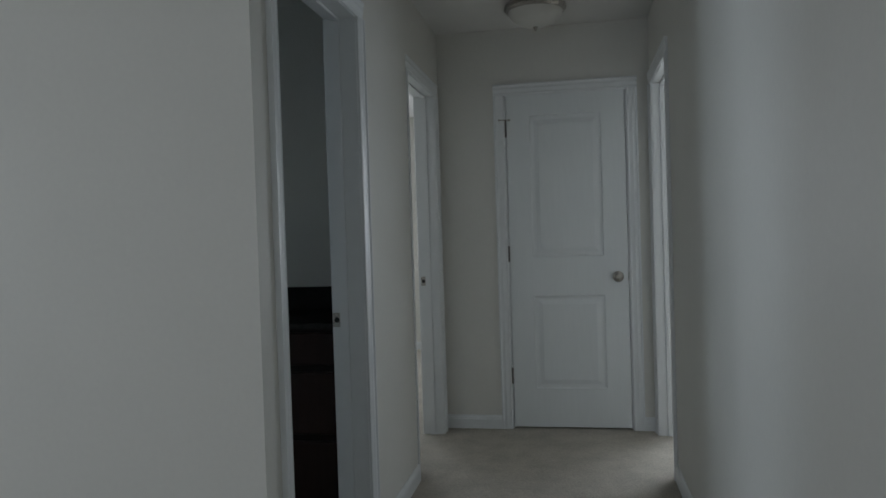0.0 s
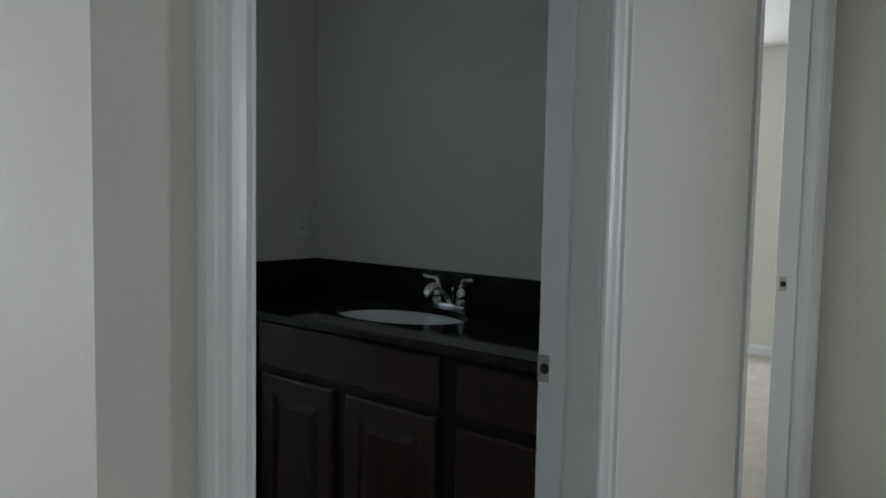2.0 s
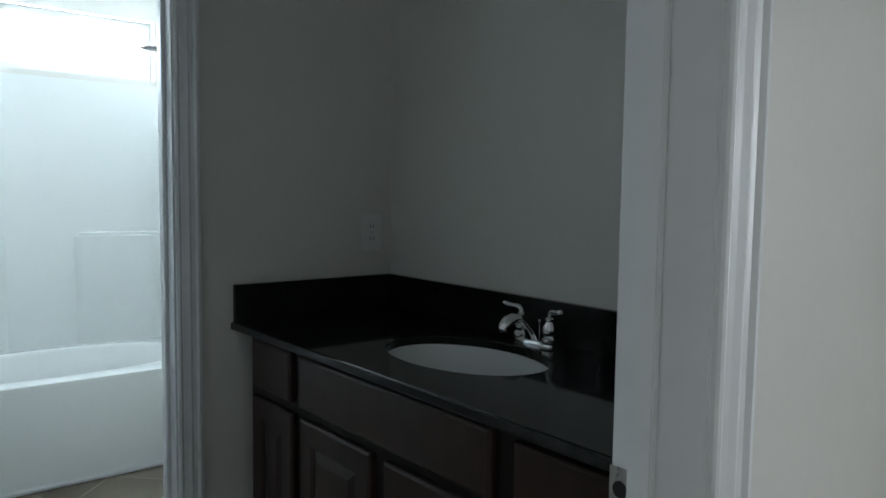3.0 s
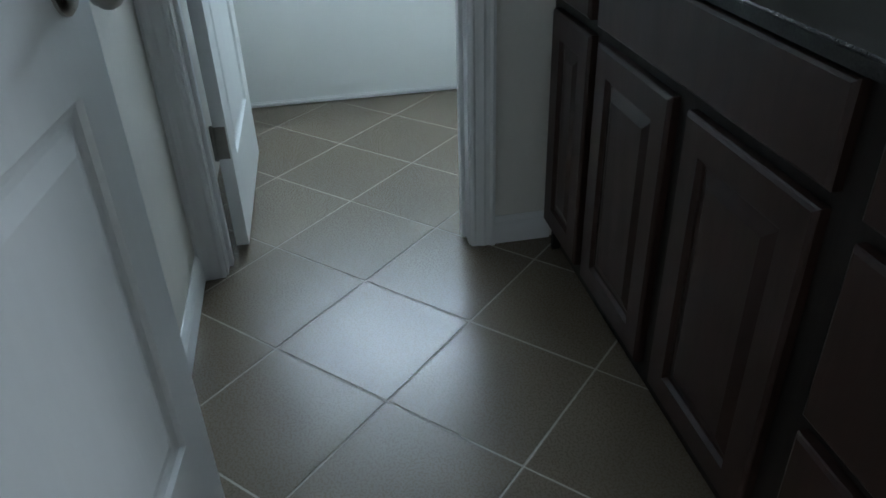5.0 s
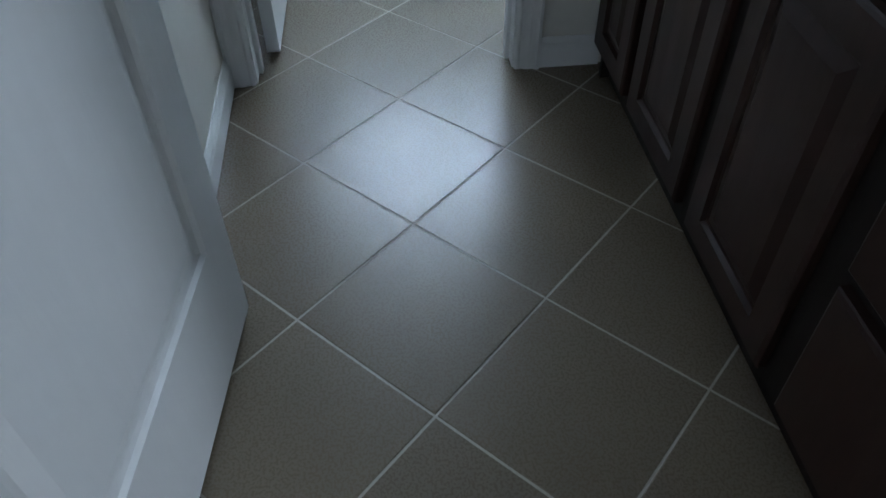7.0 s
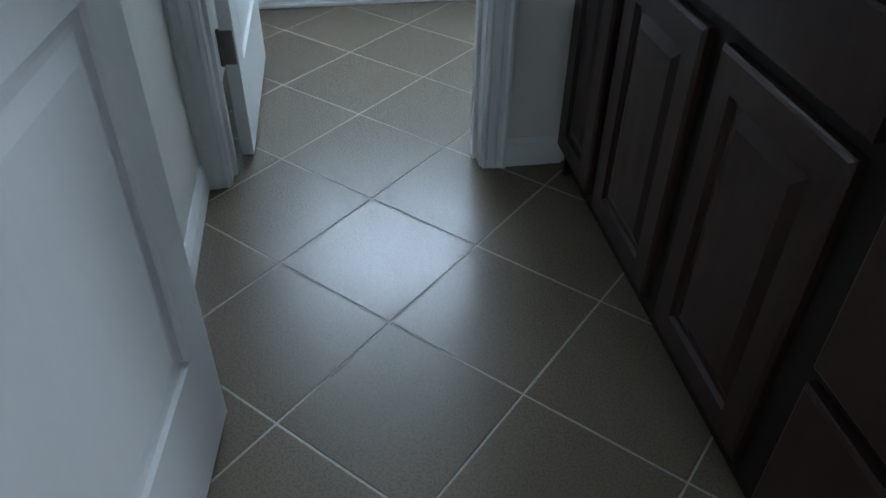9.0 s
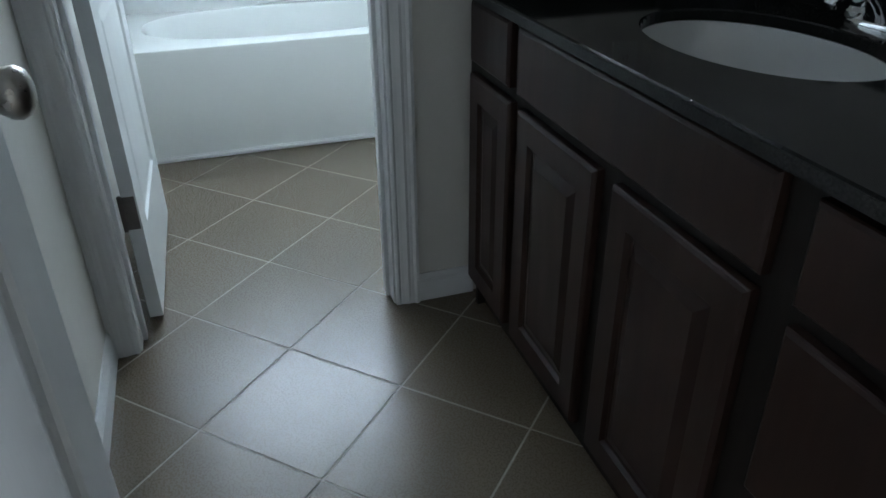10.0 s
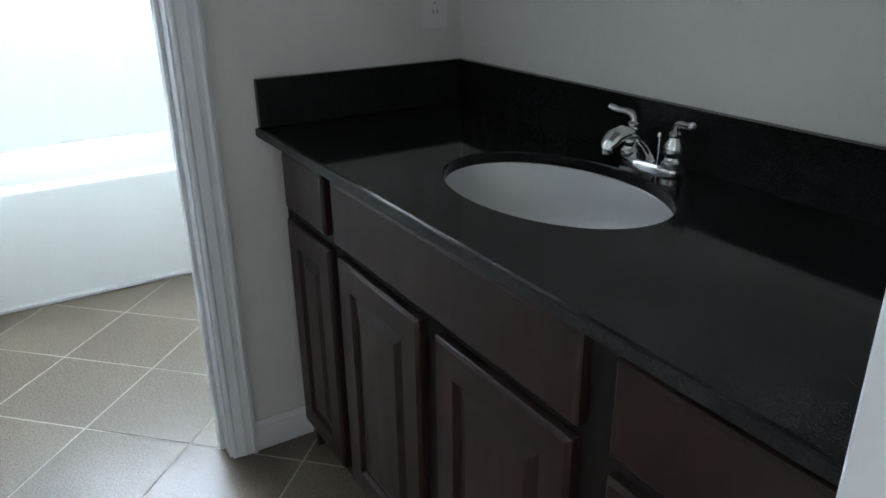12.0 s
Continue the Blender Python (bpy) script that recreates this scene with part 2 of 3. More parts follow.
wall("wall_side_room_north", [(HALL_E + 0.115, 6.0, 2.6, 2.7, B0, 0.8), (HALL_E + 0.115, 6.0, 2.6, 2.7, 2.1, CEIL), (HALL_E + 0.115, 3.6, 2.6, 2.7, 0.8, 2.1), (5.4, 6.0, 2.6, 2.7, 0.8, 2.1)], "painted greige side room wall with a window")
wall("wall_side_room_south", [(HALL_E + 0.115, 6.0, -1.3, -1.2, B0, CEIL)], "painted greige side room wall")
wall("wall_side_room_west", [(HALL_E, HALL_E + 0.115, HALL_END + 0.115, 2.7, B0, CEIL)], "painted greige side room wall")
wall("wall_side_room_east", [(6.0, 6.1, -1.3, 2.7, B0, CEIL)], "painted greige side room wall")
wall("wall_closet_back", [(1.6, 2.95, 1.9, 2.0, B0, CEIL)], "painted closet wall behind the closed door")

tagged(part("ceiling", box(-2.4, 6.2, -6.8, 4.4, CEIL, CEIL + 0.1), CEILING), "flat off-white painted ceiling", "ceiling", kind="structure")
tagged(part("ceiling_tub_room", box(TUB_BACK, PART_W, BATH_S, 0.0, TUB_CEIL, TUB_CEIL + 0.08), CEILING), "lowered white ceiling above the bathtub", "ceiling", kind="structure")
tagged(part("floor_carpet", boxes((HALL_W - 0.05, 6.1, LOFT_S, 4.3, -0.06, 0.004), (LOFT_W, HALL_W - 0.05, LOFT_S, LOFT_N + 0.03, -0.06, 0.004),
                                  (-2.0, HALL_W - 0.05, JOG_Y, 4.3, -0.06, 0.004)), CARPET), "beige cut-pile carpet over hall and rooms", "carpet", kind="structure")
tagged(part("ground", box(-200, 200, -200, 200, -3.2, -3.0), material("lawn", (0.08, 0.1, 0.05), 0.95, grain=0.3, scale=3, stain=0.2)), "grassy ground outside the house", "ground", kind="structure")


# ---- trim ----
CASING = [(x * 1.15, z) for x, z in [(0, 0), (0.057, 0), (0.057, 0.017), (0.05, 0.018), (0.044, 0.013), (0.036, 0.0125), (0.03, 0.014), (0.02, 0.0105), (0.012, 0.0085), (0.007, 0.0105), (0.003, 0.009), (0, 0.006)]]
BASEBOARD = [(0, 0), (0.013, 0), (0.013, 0.058), (0.0105, 0.064), (0.011, 0.069), (0.006, 0.078), (0.0035, 0.083), (0, 0.083)]


def door_frame(name, m, width, depth, sides, label, stop_at=0.04, cut=(True, True)):
    """Jambs, stops and casings of an opening: local x along it, y through the wall, z up."""
    top = thing(name, m, label, "door frame", kind="structure")
    for nm, d in (("jamb", (-J, 0, 0, depth, 0, DOOR_H + J)), ("jamb", (width, width + J, 0, depth, 0, DOOR_H + J)), ("head_jamb", (0, width, 0, depth, DOOR_H, DOOR_H + J))):
        part(nm, box(*d, bevel=0.0015), TRIM, top)
    s0, s1 = stop_at, stop_at + 0.034
    for d in ((0, 0.011, s0, s1, 0, DOOR_H), (width - 0.011, width, s0, s1, 0, DOOR_H), (0.011, width - 0.011, s0, s1, DOOR_H - 0.011, DOOR_H)):
        part("door_stop", box(*d, bevel=0.002), TRIM, top)
    w = 0.0656
    for s in sides:
        # leg profile: x away from the opening, z out of the wall
        y, sg = (0, -1) if s == "front" else (depth, 1)
        legs = []
        if cut[0]:
            legs.append(Matrix(((-1, 0, 0, -0.005), (0, 0, sg, y), (0, 1, 0, 0), (0, 0, 0, 1))))
        if cut[1]:
            legs.append(Matrix(((1, 0, 0, width + 0.005), (0, 0, sg, y), (0, 1, 0, 0), (0, 0, 0, 1))))
        for lm in legs:
            bm = bmesh.new()
            add_extrusion(bm, CASING, DOOR_H + 0.005, lm)
            part("casing", bm, TRIM, top)
        bm = bmesh.new()
        x0 = -0.005 - w if cut[0] else 0
        x1 = width + 0.005 + w if cut[1] else width
        add_extrusion(bm, CASING, x1 - x0, Matrix(((0, 1, 0, x0), (0, 0, sg, y), (1, 0, 0, DOOR_H + 0.005), (0, 0, 0, 1))))
        part("head_casing", bm, TRIM, top)
    return top


def add_strike(frame_ob, x, y, z, face, w=0.03):
    """A strike plate on a jamb: at local x, facing +x or -x."""
    bm = box(x, x + face * 0.0025, y - w / 2, y + w / 2, z - 0.027, z + 0.027, bevel=0.001)
    p = part("strike_plate", bm, NICKEL, frame_ob, "satin nickel strike plate")
    part("latch_hole", lathe([(0.0105, 0), (0.0105, 0.0012), (0.008, 0.0012)], Matrix.Translation((x + face * 0.0026, y, z)) @ Matrix.Rotation(radians(90 * face), 4, "Y"), 16), DARK, p)


def on_y_wall(x_front, y0, facing=1):
    """Local x runs north along y, local y runs into the wall (towards -x when facing is 1)."""
    return Matrix(((0, -facing, 0, x_front), (1, 0, 0, y0), (0, 0, 1, 0), (0, 0, 0, 1)))


f1 = door_frame("door_frame_bath", on_y_wall(HALL_W, BATH_DOOR[0]), BATH_DOOR[1] - BATH_DOOR[0], HALL_W - BATH_E, ("front",), "white painted wooden frame of the bathroom doorway", stop_at=0.062, cut=(True, True))
bm = bmesh.new()
add_extrusion(bm, CASING, DOOR_H + 0.005, Matrix(((1, 0, 0, BATH_DOOR[1] - BATH_DOOR[0] + 0.005), (0, 0, 1, HALL_W - BATH_E), (0, 1, 0, 0), (0, 0, 0, 1))))
part("casing", bm, TRIM, f1)
for z in (0.346, 1.091, 1.851):
    part("hinge_leaf", box(0.0003, 0.0025, HALL_W - BATH_E - 0.036, HALL_W - BATH_E - 0.002, z - 0.045, z + 0.045, bevel=0.0008), HINGE, f1, "satin nickel hinge leaf")
add_strike(f1, BATH_DOOR[1] - BATH_DOOR[0], 0.11, 0.897, -1, 0.034)
f2 = door_frame("door_frame_tub_room", on_y_wall(PART_E, TUB_DOOR[0]), TUB_DOOR[1] - TUB_DOOR[0], 0.115, ("front", "back"), "white painted wooden frame of the tub room doorway", stop_at=0.045)
f3 = door_frame("door_frame_bedroom", on_y_wall(DOOR2_X, BED_DOOR[0]), BED_DOOR[1] - BED_DOOR[0], 0.115, ("front", "back"), "white painted wooden frame of the bedroom doorway", stop_at=0.045)
add_strike(f3, BED_DOOR[1] - BED_DOOR[0], 0.093, 0.93, -1)
f4 = door_frame("door_frame_side_room", on_y_wall(HALL_E, SIDE_DOOR[0], -1), SIDE_DOOR[1] - SIDE_DOOR[0], 0.115, ("front", "back"), "white painted wooden frame of the side doorway", stop_at=0.045)
add_strike(f4, SIDE_DOOR[1] - SIDE_DOOR[0], 0.06, 0.93, -1)
f5 = door_frame("door_frame_hall_end", pose(END_DOOR[0], HALL_END, 0), END_DOOR[1] - END_DOOR[0], 0.115, ("front",), "white painted wooden frame of the closed hall door", stop_at=0.045)
add_strike(f5, END_DOOR[1] - END_DOOR[0], 0.012, 0.925, -1, 0.02)


def baseboard(name, x, y, length, turn, label="white painted baseboard along the wall"):
    """Starts at x, y and runs along local y, with its back on the wall at local x = 0."""
    bm = bmesh.new()
    add_extrusion(bm, BASEBOARD, length, pose(0, 0, 0))
    ob = part(name, bm, TRIM)
    ob.matrix_world = pose(x, y, 0.002, 0, 0, turn)
    return tagged(ob, label, "baseboard", kind="structure")


baseboard("baseboard_bath_south", 1.44, BATH_S, 1.44, 90)
baseboard("baseboard_partition", 0.0, TUB_DOOR[1] + 0.071, 0.16, 0, "short white baseboard between doorway and vanity")
baseboard("baseboard_hall_end", END_DOOR[0] - 0.071, HALL_END, END_DOOR[0] - 0.071 - DOOR2_X, 0)
bpy.data.objects["baseboard_hall_end"].matrix_world = pose(DOOR2_X, HALL_END, 0.004, 0, 0, -90)
baseboard("baseboard_hall_end_east", END_DOOR[1] + 0.071, HALL_END, HALL_E - END_DOOR[1] - 0.071, -90)
baseboard("baseboard_hall_east", HALL_E, SIDE_DOOR[0] - 0.071, SIDE_DOOR[0] - 0.071 - LOFT_S, 180)
baseboard("baseboard_hall_west", HALL_W, BATH_DOOR[1] + 0.071, JOG_Y - BATH_DOOR[1] - 0.071, 0)
baseboard("baseboard_hall_corner", HALL_W, LOFT_N, BATH_DOOR[0] - 0.071 - LOFT_N, 0)
baseboard("baseboard_landing", LOFT_W, LOFT_N, HALL_W - LOFT_W, -90)
baseboard("baseboard_bedroom_west", -2.0, JOG_Y + 0.02, 4.0, 0)
baseboard("baseboard_bedroom_north", -2.0, 4.2, 3.4, -90)


# ---- doors ----
def door_face(bm, w, h, y, s, st):
    """One moulded face with two raised panels; s is the outward direction along y."""
    panels = ((0.235, 0.80), (1.035, h - 0.13))
    xs, zs = (0, st, w - st, w), (0, panels[0][0], panels[0][1], panels[1][0], panels[1][1], h)
    grid = {}

    def v(i, k):
        if (i, k) not in grid:
            grid[(i, k)] = bm.verts.new((xs[i], y, zs[k]))
        return grid[(i, k)]
    for i in range(3):
        for k in range(5):
            if i == 1 and k in (1, 3):
                continue
            bm.faces.new((v(i, k), v(i + 1, k), v(i + 1, k + 1), v(i, k + 1)))
    for z0, z1 in panels:
        loops = []
        for inset, dep in ((0.0, 0.0), (0.006, 0.007), (0.016, 0.0095), (0.026, 0.0095), (0.052, 0.0025)):
            loops.append((st + inset, w - st - inset, z0 + inset, z1 - inset, y - s * dep))
        add_nested(bm, loops)


def panel_door(name, m, w, label, knob_faces=(1, -1), knob_z=0.925, swing=1, st=0.14, backset=0.06):
    """A moulded two-panel door: hinged at local x = 0, thickness along y."""
    h, t = 2.025, 0.035
    top = thing(name, m, label, "door")
    bm = bmesh.new()
    door_face(bm, w, h, 0, -1, st)
    door_face(bm, w, h, t, 1, st)
    for a, b in (((0, 0, 0), (0, t, h)), ((w, 0, 0), (w, t, h))):
        bm.faces.new([bm.verts.new(p) for p in ((a[0], 0, 0), (a[0], t, 0), (a[0], t, h), (a[0], 0, h))])
    for z in (0, h):
        bm.faces.new([bm.verts.new(p) for p in ((0, 0, z), (w, 0, z), (w, t, z), (0, t, z))])
    bmesh.ops.remove_doubles(bm, verts=bm.verts, dist=0.0004)
    slab = part("slab", bm, DOORPAINT, top)
    slab.location.z = 0.016
    for s in knob_faces:
        y = t if s > 0 else 0
        km = Matrix.Translation((w - backset, y, knob_z)) @ Matrix.Rotation(radians(-90 * s), 4, "X")
        k = part("knob", lathe([(0.012, 0.008), (0.011, 0.022), (0.013, 0.028), (0.022, 0.034), (0.0275, 0.044), (0.028, 0.052), (0.024, 0.06), (0.014, 0.065), (0.004, 0.0665)], km), NICKEL, top, "round satin nickel knob", True)
        part("rosette", lathe([(0.033, 0), (0.033, 0.004), (0.029, 0.008), (0.014, 0.0105), (0.012, 0.0105)], km), NICKEL, k, "", True)
    part("latch_plate", box(w - 0.001, w + 0.0015, t / 2 - 0.0125, t / 2 + 0.0125, knob_z - 0.029, knob_z + 0.029, bevel=0.0006), NICKEL, top, "satin nickel latch plate")
    part("latch_bolt", box(w + 0.001, w + 0.009, t / 2 - 0.006, t / 2 + 0.006, knob_z - 0.007, knob_z + 0.007, bevel=0.002), NICKEL, top)
    y = 0 if swing < 0 else t
    for z in (0.33, 1.075, 1.835):
        bm = bmesh.new()
        add_box(bm, -0.0022, 0.0, t / 2 - 0.016 + 0.003 * swing, t / 2 + 0.016 + 0.003 * swing, z - 0.045, z + 0.045)
        add_lathe(bm, [(0.0035, -0.049), (0.006, -0.046), (0.006, 0.046), (0.0035, 0.05)], Matrix.Translation((-0.003, y + swing * 0.004, z)), 12)
        part("hinge", bm, HINGE, top, "satin nickel butt hinge")
    return top


# entrance door of the bathroom, swung open against the south wall
panel_door("bathroom_door", Matrix.Translation((1.48, -1.444, 0)) @ Matrix.Rotation(radians(173.3), 4, "Z"), 0.70,
           "white moulded two-panel bathroom door standing open", knob_z=0.932, swing=1, st=0.096, backset=0.068)
# tub room door, open into the tub room
w = 0.655
panel_door("tub_room_door", Matrix.Translation((PART_W - 0.013, TUB_DOOR[0] + 0.053, 0)) @ Matrix.Rotation(radians(178.8), 4, "Z"), w,
           "white moulded two-panel door opened into the tub room", swing=1, knob_z=0.9, st=0.105)
w = END_DOOR[1] - END_DOOR[0] - 0.006
end_door = panel_door("hall_end_door", pose(END_DOOR[0] + 0.003, HALL_END + 0.006, 0.0), w, "white moulded two-panel door closed at the hall end", knob_faces=(-1,), swing=-1)

bm = bmesh.new()
add_tube(bm, [(-0.003, -0.004, 1.89), (-0.014, -0.016, 1.89), (-0.032, -0.03, 1.888), (-0.04, -0.036, 1.888)], [0.004, 0.0035, 0.0035, 0.0075], 10)
add_tube(bm, [(-0.003, -0.004, 1.89), (0.012, -0.012, 1.89), (0.026, -0.009, 1.889)], [0.004, 0.0035, 0.007], 10)
part("hinge_pin_stop", bm, NICKEL, end_door, "nickel hinge-pin door stop", True)


# ---- tub room ----
def super_loop(cx, cy, a, b, z, n=3.0, seg=56):
    out = []
    for k in range(seg):
        t = 2 * math.pi * k / seg
        c, s = math.cos(t), math.sin(t)
        out.append((cx + a * math.copysign(abs(c) ** (2 / n), c), cy + b * math.copysign(abs(s) ** (2 / n), s), z))
    return out


def bathtub():
    top = thing("bathtub", pose(TUB_X, 0, 0), "white one-piece acrylic bathtub with moulded surround", "bathtub")
    x0, x1, y0, y1, h = TUB_BACK - TUB_X + 0.004, 0.0, BATH_S + 0.004, -0.004, 0.445
    cx, cy = (x0 + x1) / 2, (y0 + y1) / 2
    ha, hb = (x1 - x0) / 2, (y1 - y0) / 2
    bm = bmesh.new()
    loops = [super_loop(cx, cy, ha, hb, 0.004, 40), super_loop(cx, cy, ha, hb, h - 0.012, 40), super_loop(cx, cy, ha - 0.004, hb - 0.004, h - 0.003, 40), super_loop(cx, cy, ha - 0.012, hb - 0.012, h, 40),
             super_loop(cx - 0.01, cy, ha - 0.075, hb - 0.11, h, 2.5), super_loop(cx - 0.01, cy, ha - 0.088, hb - 0.125, h - 0.012, 2.5),
             super_loop(cx - 0.01, cy, ha - 0.115, hb - 0.18, h - 0.16, 2.5), super_loop(cx - 0.01, cy, ha - 0.15, hb - 0.24, h - 0.3, 2.5), super_loop(cx - 0.01, cy, ha - 0.2, hb - 0.32, h - 0.335, 2.5)]
    rings = [[bm.verts.new(p) for p in lp] for lp in loops]
    for p, q in zip(rings, rings[1:]):
        for k in range(len(p)):
            bm.faces.new((p[k], p[(k + 1) % len(p)], q[(k + 1) % len(q)], q[k]))
    bm.faces.new(rings[-1])
    part("basin", bm, ACRYLIC, top, "", True)
    part("base_trim", box(0.001, 0.016, y0, y1, 0.0, 0.022, bevel=0.006), TRIM, top, "white quarter-round strip at the floor")
    zt = 1.79
    # surround panels with rounded inner corners
    bm = bmesh.new()
    r = 0.07
    path = [(x1 - 0.03, y1), (x0 + r, y1)]
    path += [(x0 + r - r * math.sin(a), y1 - r + r * math.cos(a)) for a in [radians(d) for d in range(15, 90, 15)]]
    path += [(x0, y1 - r), (x0, y0 + r)]
    path += [(x0 + r - r * math.cos(a), y0 + r - r * math.sin(a)) for a in [radians(d) for d in range(15, 90, 15)]]
    path += [(x0 + r, y0), (x1 - 0.03, y0)]
    inner = []
    for i, (x, y) in enumerate(path):
        a, b = Vector(path[max(i - 1, 0)]), Vector(path[min(i + 1, len(path) - 1)])
        d = (b - a).normalized()
        inner.append((x - d.y * 0.012, y + d.x * 0.012))
    zs = (h - 0.002, zt)
    va = [[bm.verts.new((x, y, z)) for x, y in path] for z in zs]
    vb = [[bm.verts.new((x, y, z)) for x, y in inner] for z in zs]
    n = len(path)
    for i in range(n - 1):
        bm.faces.new((va[0][i], va[0][i + 1], va[1][i + 1], va[1][i]))
        bm.faces.new((vb[0][i], vb[0][i + 1], vb[1][i + 1], vb[1][i]))
        bm.faces.new((va[1][i], va[1][i + 1], vb[1][i + 1], vb[1][i]))
    for i in (0, n - 1):
        bm.faces.new((va[0][i], va[1][i], vb[1][i], vb[0][i]))
    part("surround", bm, ACRYLIC, top, "white moulded surround panel", True)
    for ya, yb in ((y0 + 0.01, -0.885), (-0.475, y1 - 0.01)):
        ledge = box(x0 - 0.045, x0 + 0.058, ya, yb, h - 0.06, 1.02, bevel=0.018)
        for v in ledge.verts:   # the end towards the middle runs out softly into the wall
            near_gap = abs(v.co.y + 0.68) < 0.26
            v.co.y += near_gap * (1 if v.co.y < -0.68 else -1) * (0.125 * (x0 + 0.058 - v.co.x) / 0.081 - 0.02)
        part("ledge", ledge, ACRYLIC, top, "moulded ledge in the surround", True)
    return top


bathtub()
tx = (TUB_X + TUB_BACK) / 2


def wall_fitting(name, z, label, category):
    """Local z points out of the north wall into the room."""
    return thing(name, Matrix.Translation((tx, -0.019, z)) @ Matrix.Rotation(radians(90), 4, "X"), label, category)


vlv = wall_fitting("shower_valve", 0.785, "chrome tub valve with a round plate", "tap")
part("plate", lathe([(0.085, 0), (0.083, 0.006), (0.05, 0.014), (0.028, 0.016)], seg=32), CHROME, vlv, "", True)
part("handle", lathe([(0.026, 0.014), (0.027, 0.05), (0.022, 0.062), (0.005, 0.066)], seg=20), CHROME, vlv, "", True)
bm = bmesh.new()
add_tube(bm, [(0, 0, 0.055), (-0.02, -0.02, 0.062), (-0.05, -0.06, 0.066)], [0.008, 0.0075, 0.006], 10)
part("lever", bm, CHROME, vlv, "", True)
spt = wall_fitting("tub_spout", 0.565, "chrome tub spout above the rim", "tap")
bm = bmesh.new()
add_lathe(bm, [(0.03, 0), (0.029, 0.01), (0.024, 0.02)], Matrix(), 20)
add_tube(bm, [(0, 0, 0.0), (0, 0, 0.06), (0, -0.004, 0.1), (0, -0.014, 0.125), (0, -0.032, 0.135)], [0.024, 0.024, 0.025, 0.024, 0.02], 16)
part("spout", bm, CHROME, spt, "", True)
ovf = thing("overflow_plate", Matrix.Translation((tx, -0.125, 0.385)) @ Matrix.Rotation(radians(78), 4, "X"), "round chrome overflow plate inside the tub", "drain")
part("plate", lathe([(0.036, 0), (0.035, 0.006), (0.012, 0.012), (0.004, 0.012)]), CHROME, ovf, "", True)
shw = thing("wall_shower", Matrix.Translation((tx, -0.004, 1.94)), "chrome shower arm and head on the wall", "shower")
part("flange", lathe([(0.03, 0), (0.028, 0.006), (0.012, 0.012)], Matrix.Rotation(radians(90), 4, "X")), CHROME, shw, "", True)
bm = bmesh.new()
add_tube(bm, [(0, 0, 0), (0, -0.05, 0.004), (0, -0.1, 0.0), (0, -0.135, -0.008)], [0.0095] * 4, 12)
part("arm", bm, CHROME, shw, "", True)
bm = bmesh.new()
rings = [[bm.verts.new(p) for p in super_loop(0, -0.2, a, b, z - 0.012, 2.0, 28)] for a, b, z in ((0.012, 0.03, 0.008), (0.04, 0.07, 0.005), (0.055, 0.1, -0.001), (0.055, 0.1, -0.006), (0.045, 0.088, -0.009))]
for p, q in zip(rings, rings[1:]):
    for k in range(28):
        bm.faces.new((p[k], p[(k + 1) % 28], q[(k + 1) % 28], q[k]))
bm.faces.new(rings[0])
bm.faces.new(rings[-1])
part("head", bm, HINGE, shw, "flat oval shower head", True)


def window(name, m, w, h, label, panes=2):
    """Local x along the wall, z up, y into the room; set in the opening."""
    top = thing(name, m, label, "window", kind="structure")
    f = 0.035
    part("window_frame", boxes((0, w, -0.03, 0.03, 0, f), (0, w, -0.03, 0.03, h - f, h), (0, f, -0.03, 0.03, f, h - f), (w - f, w, -0.03, 0.03, f, h - f)), PLASTIC, top, "white vinyl frame")
    for i in range(panes):
        a, b = f + (w - 2 * f) * i / panes, f + (w - 2 * f) * (i + 1) / panes
        g = part("pane", box(a + 0.002, b - 0.002, -0.003, 0.003, f, h - f), GLASS, top)
        g.visible_shadow = False
        if i:
            part("mullion", box(a - 0.015, a + 0.015, -0.025, 0.025, f, h - f), PLASTIC, top)
    return top


def east_facing(x, y0, z):
    return Matrix(((0, 1, 0, x), (1, 0, 0, y0), (0, 0, 1, z), (0, 0, 0, 1)))


window("window_tub", east_facing(TUB_BACK - 0.085, WIN_Y[0], WIN_Z[0]), WIN_Y[1] - WIN_Y[0], WIN_Z[1] - WIN_Z[0], "long high window above the bathtub", 1)
window("window_loft_west", east_facing(LOFT_W - 0.09, -4.6, 0.45), 2.0, 1.4, "white framed landing window", 2)
window("window_loft_south", pose(0.1, LOFT_S - 0.09, 0.45), 1.8, 1.4, "white framed landing window", 2)
window("window_bedroom", pose(-1.4, 4.27, 0.8), 1.5, 1.3, "white framed bedroom window", 2)
window("window_side_room", pose(3.6, 2.67, 0.8), 1.8, 1.3, "white framed side room window", 2)

# ---- vanity ----
CT = 0.867                 # top of the counter
CF = -0.567                # front edge of the counter
FACE = -0.532              # cabinet face
SINK = (0.72, -0.285, 0.236, 0.163)


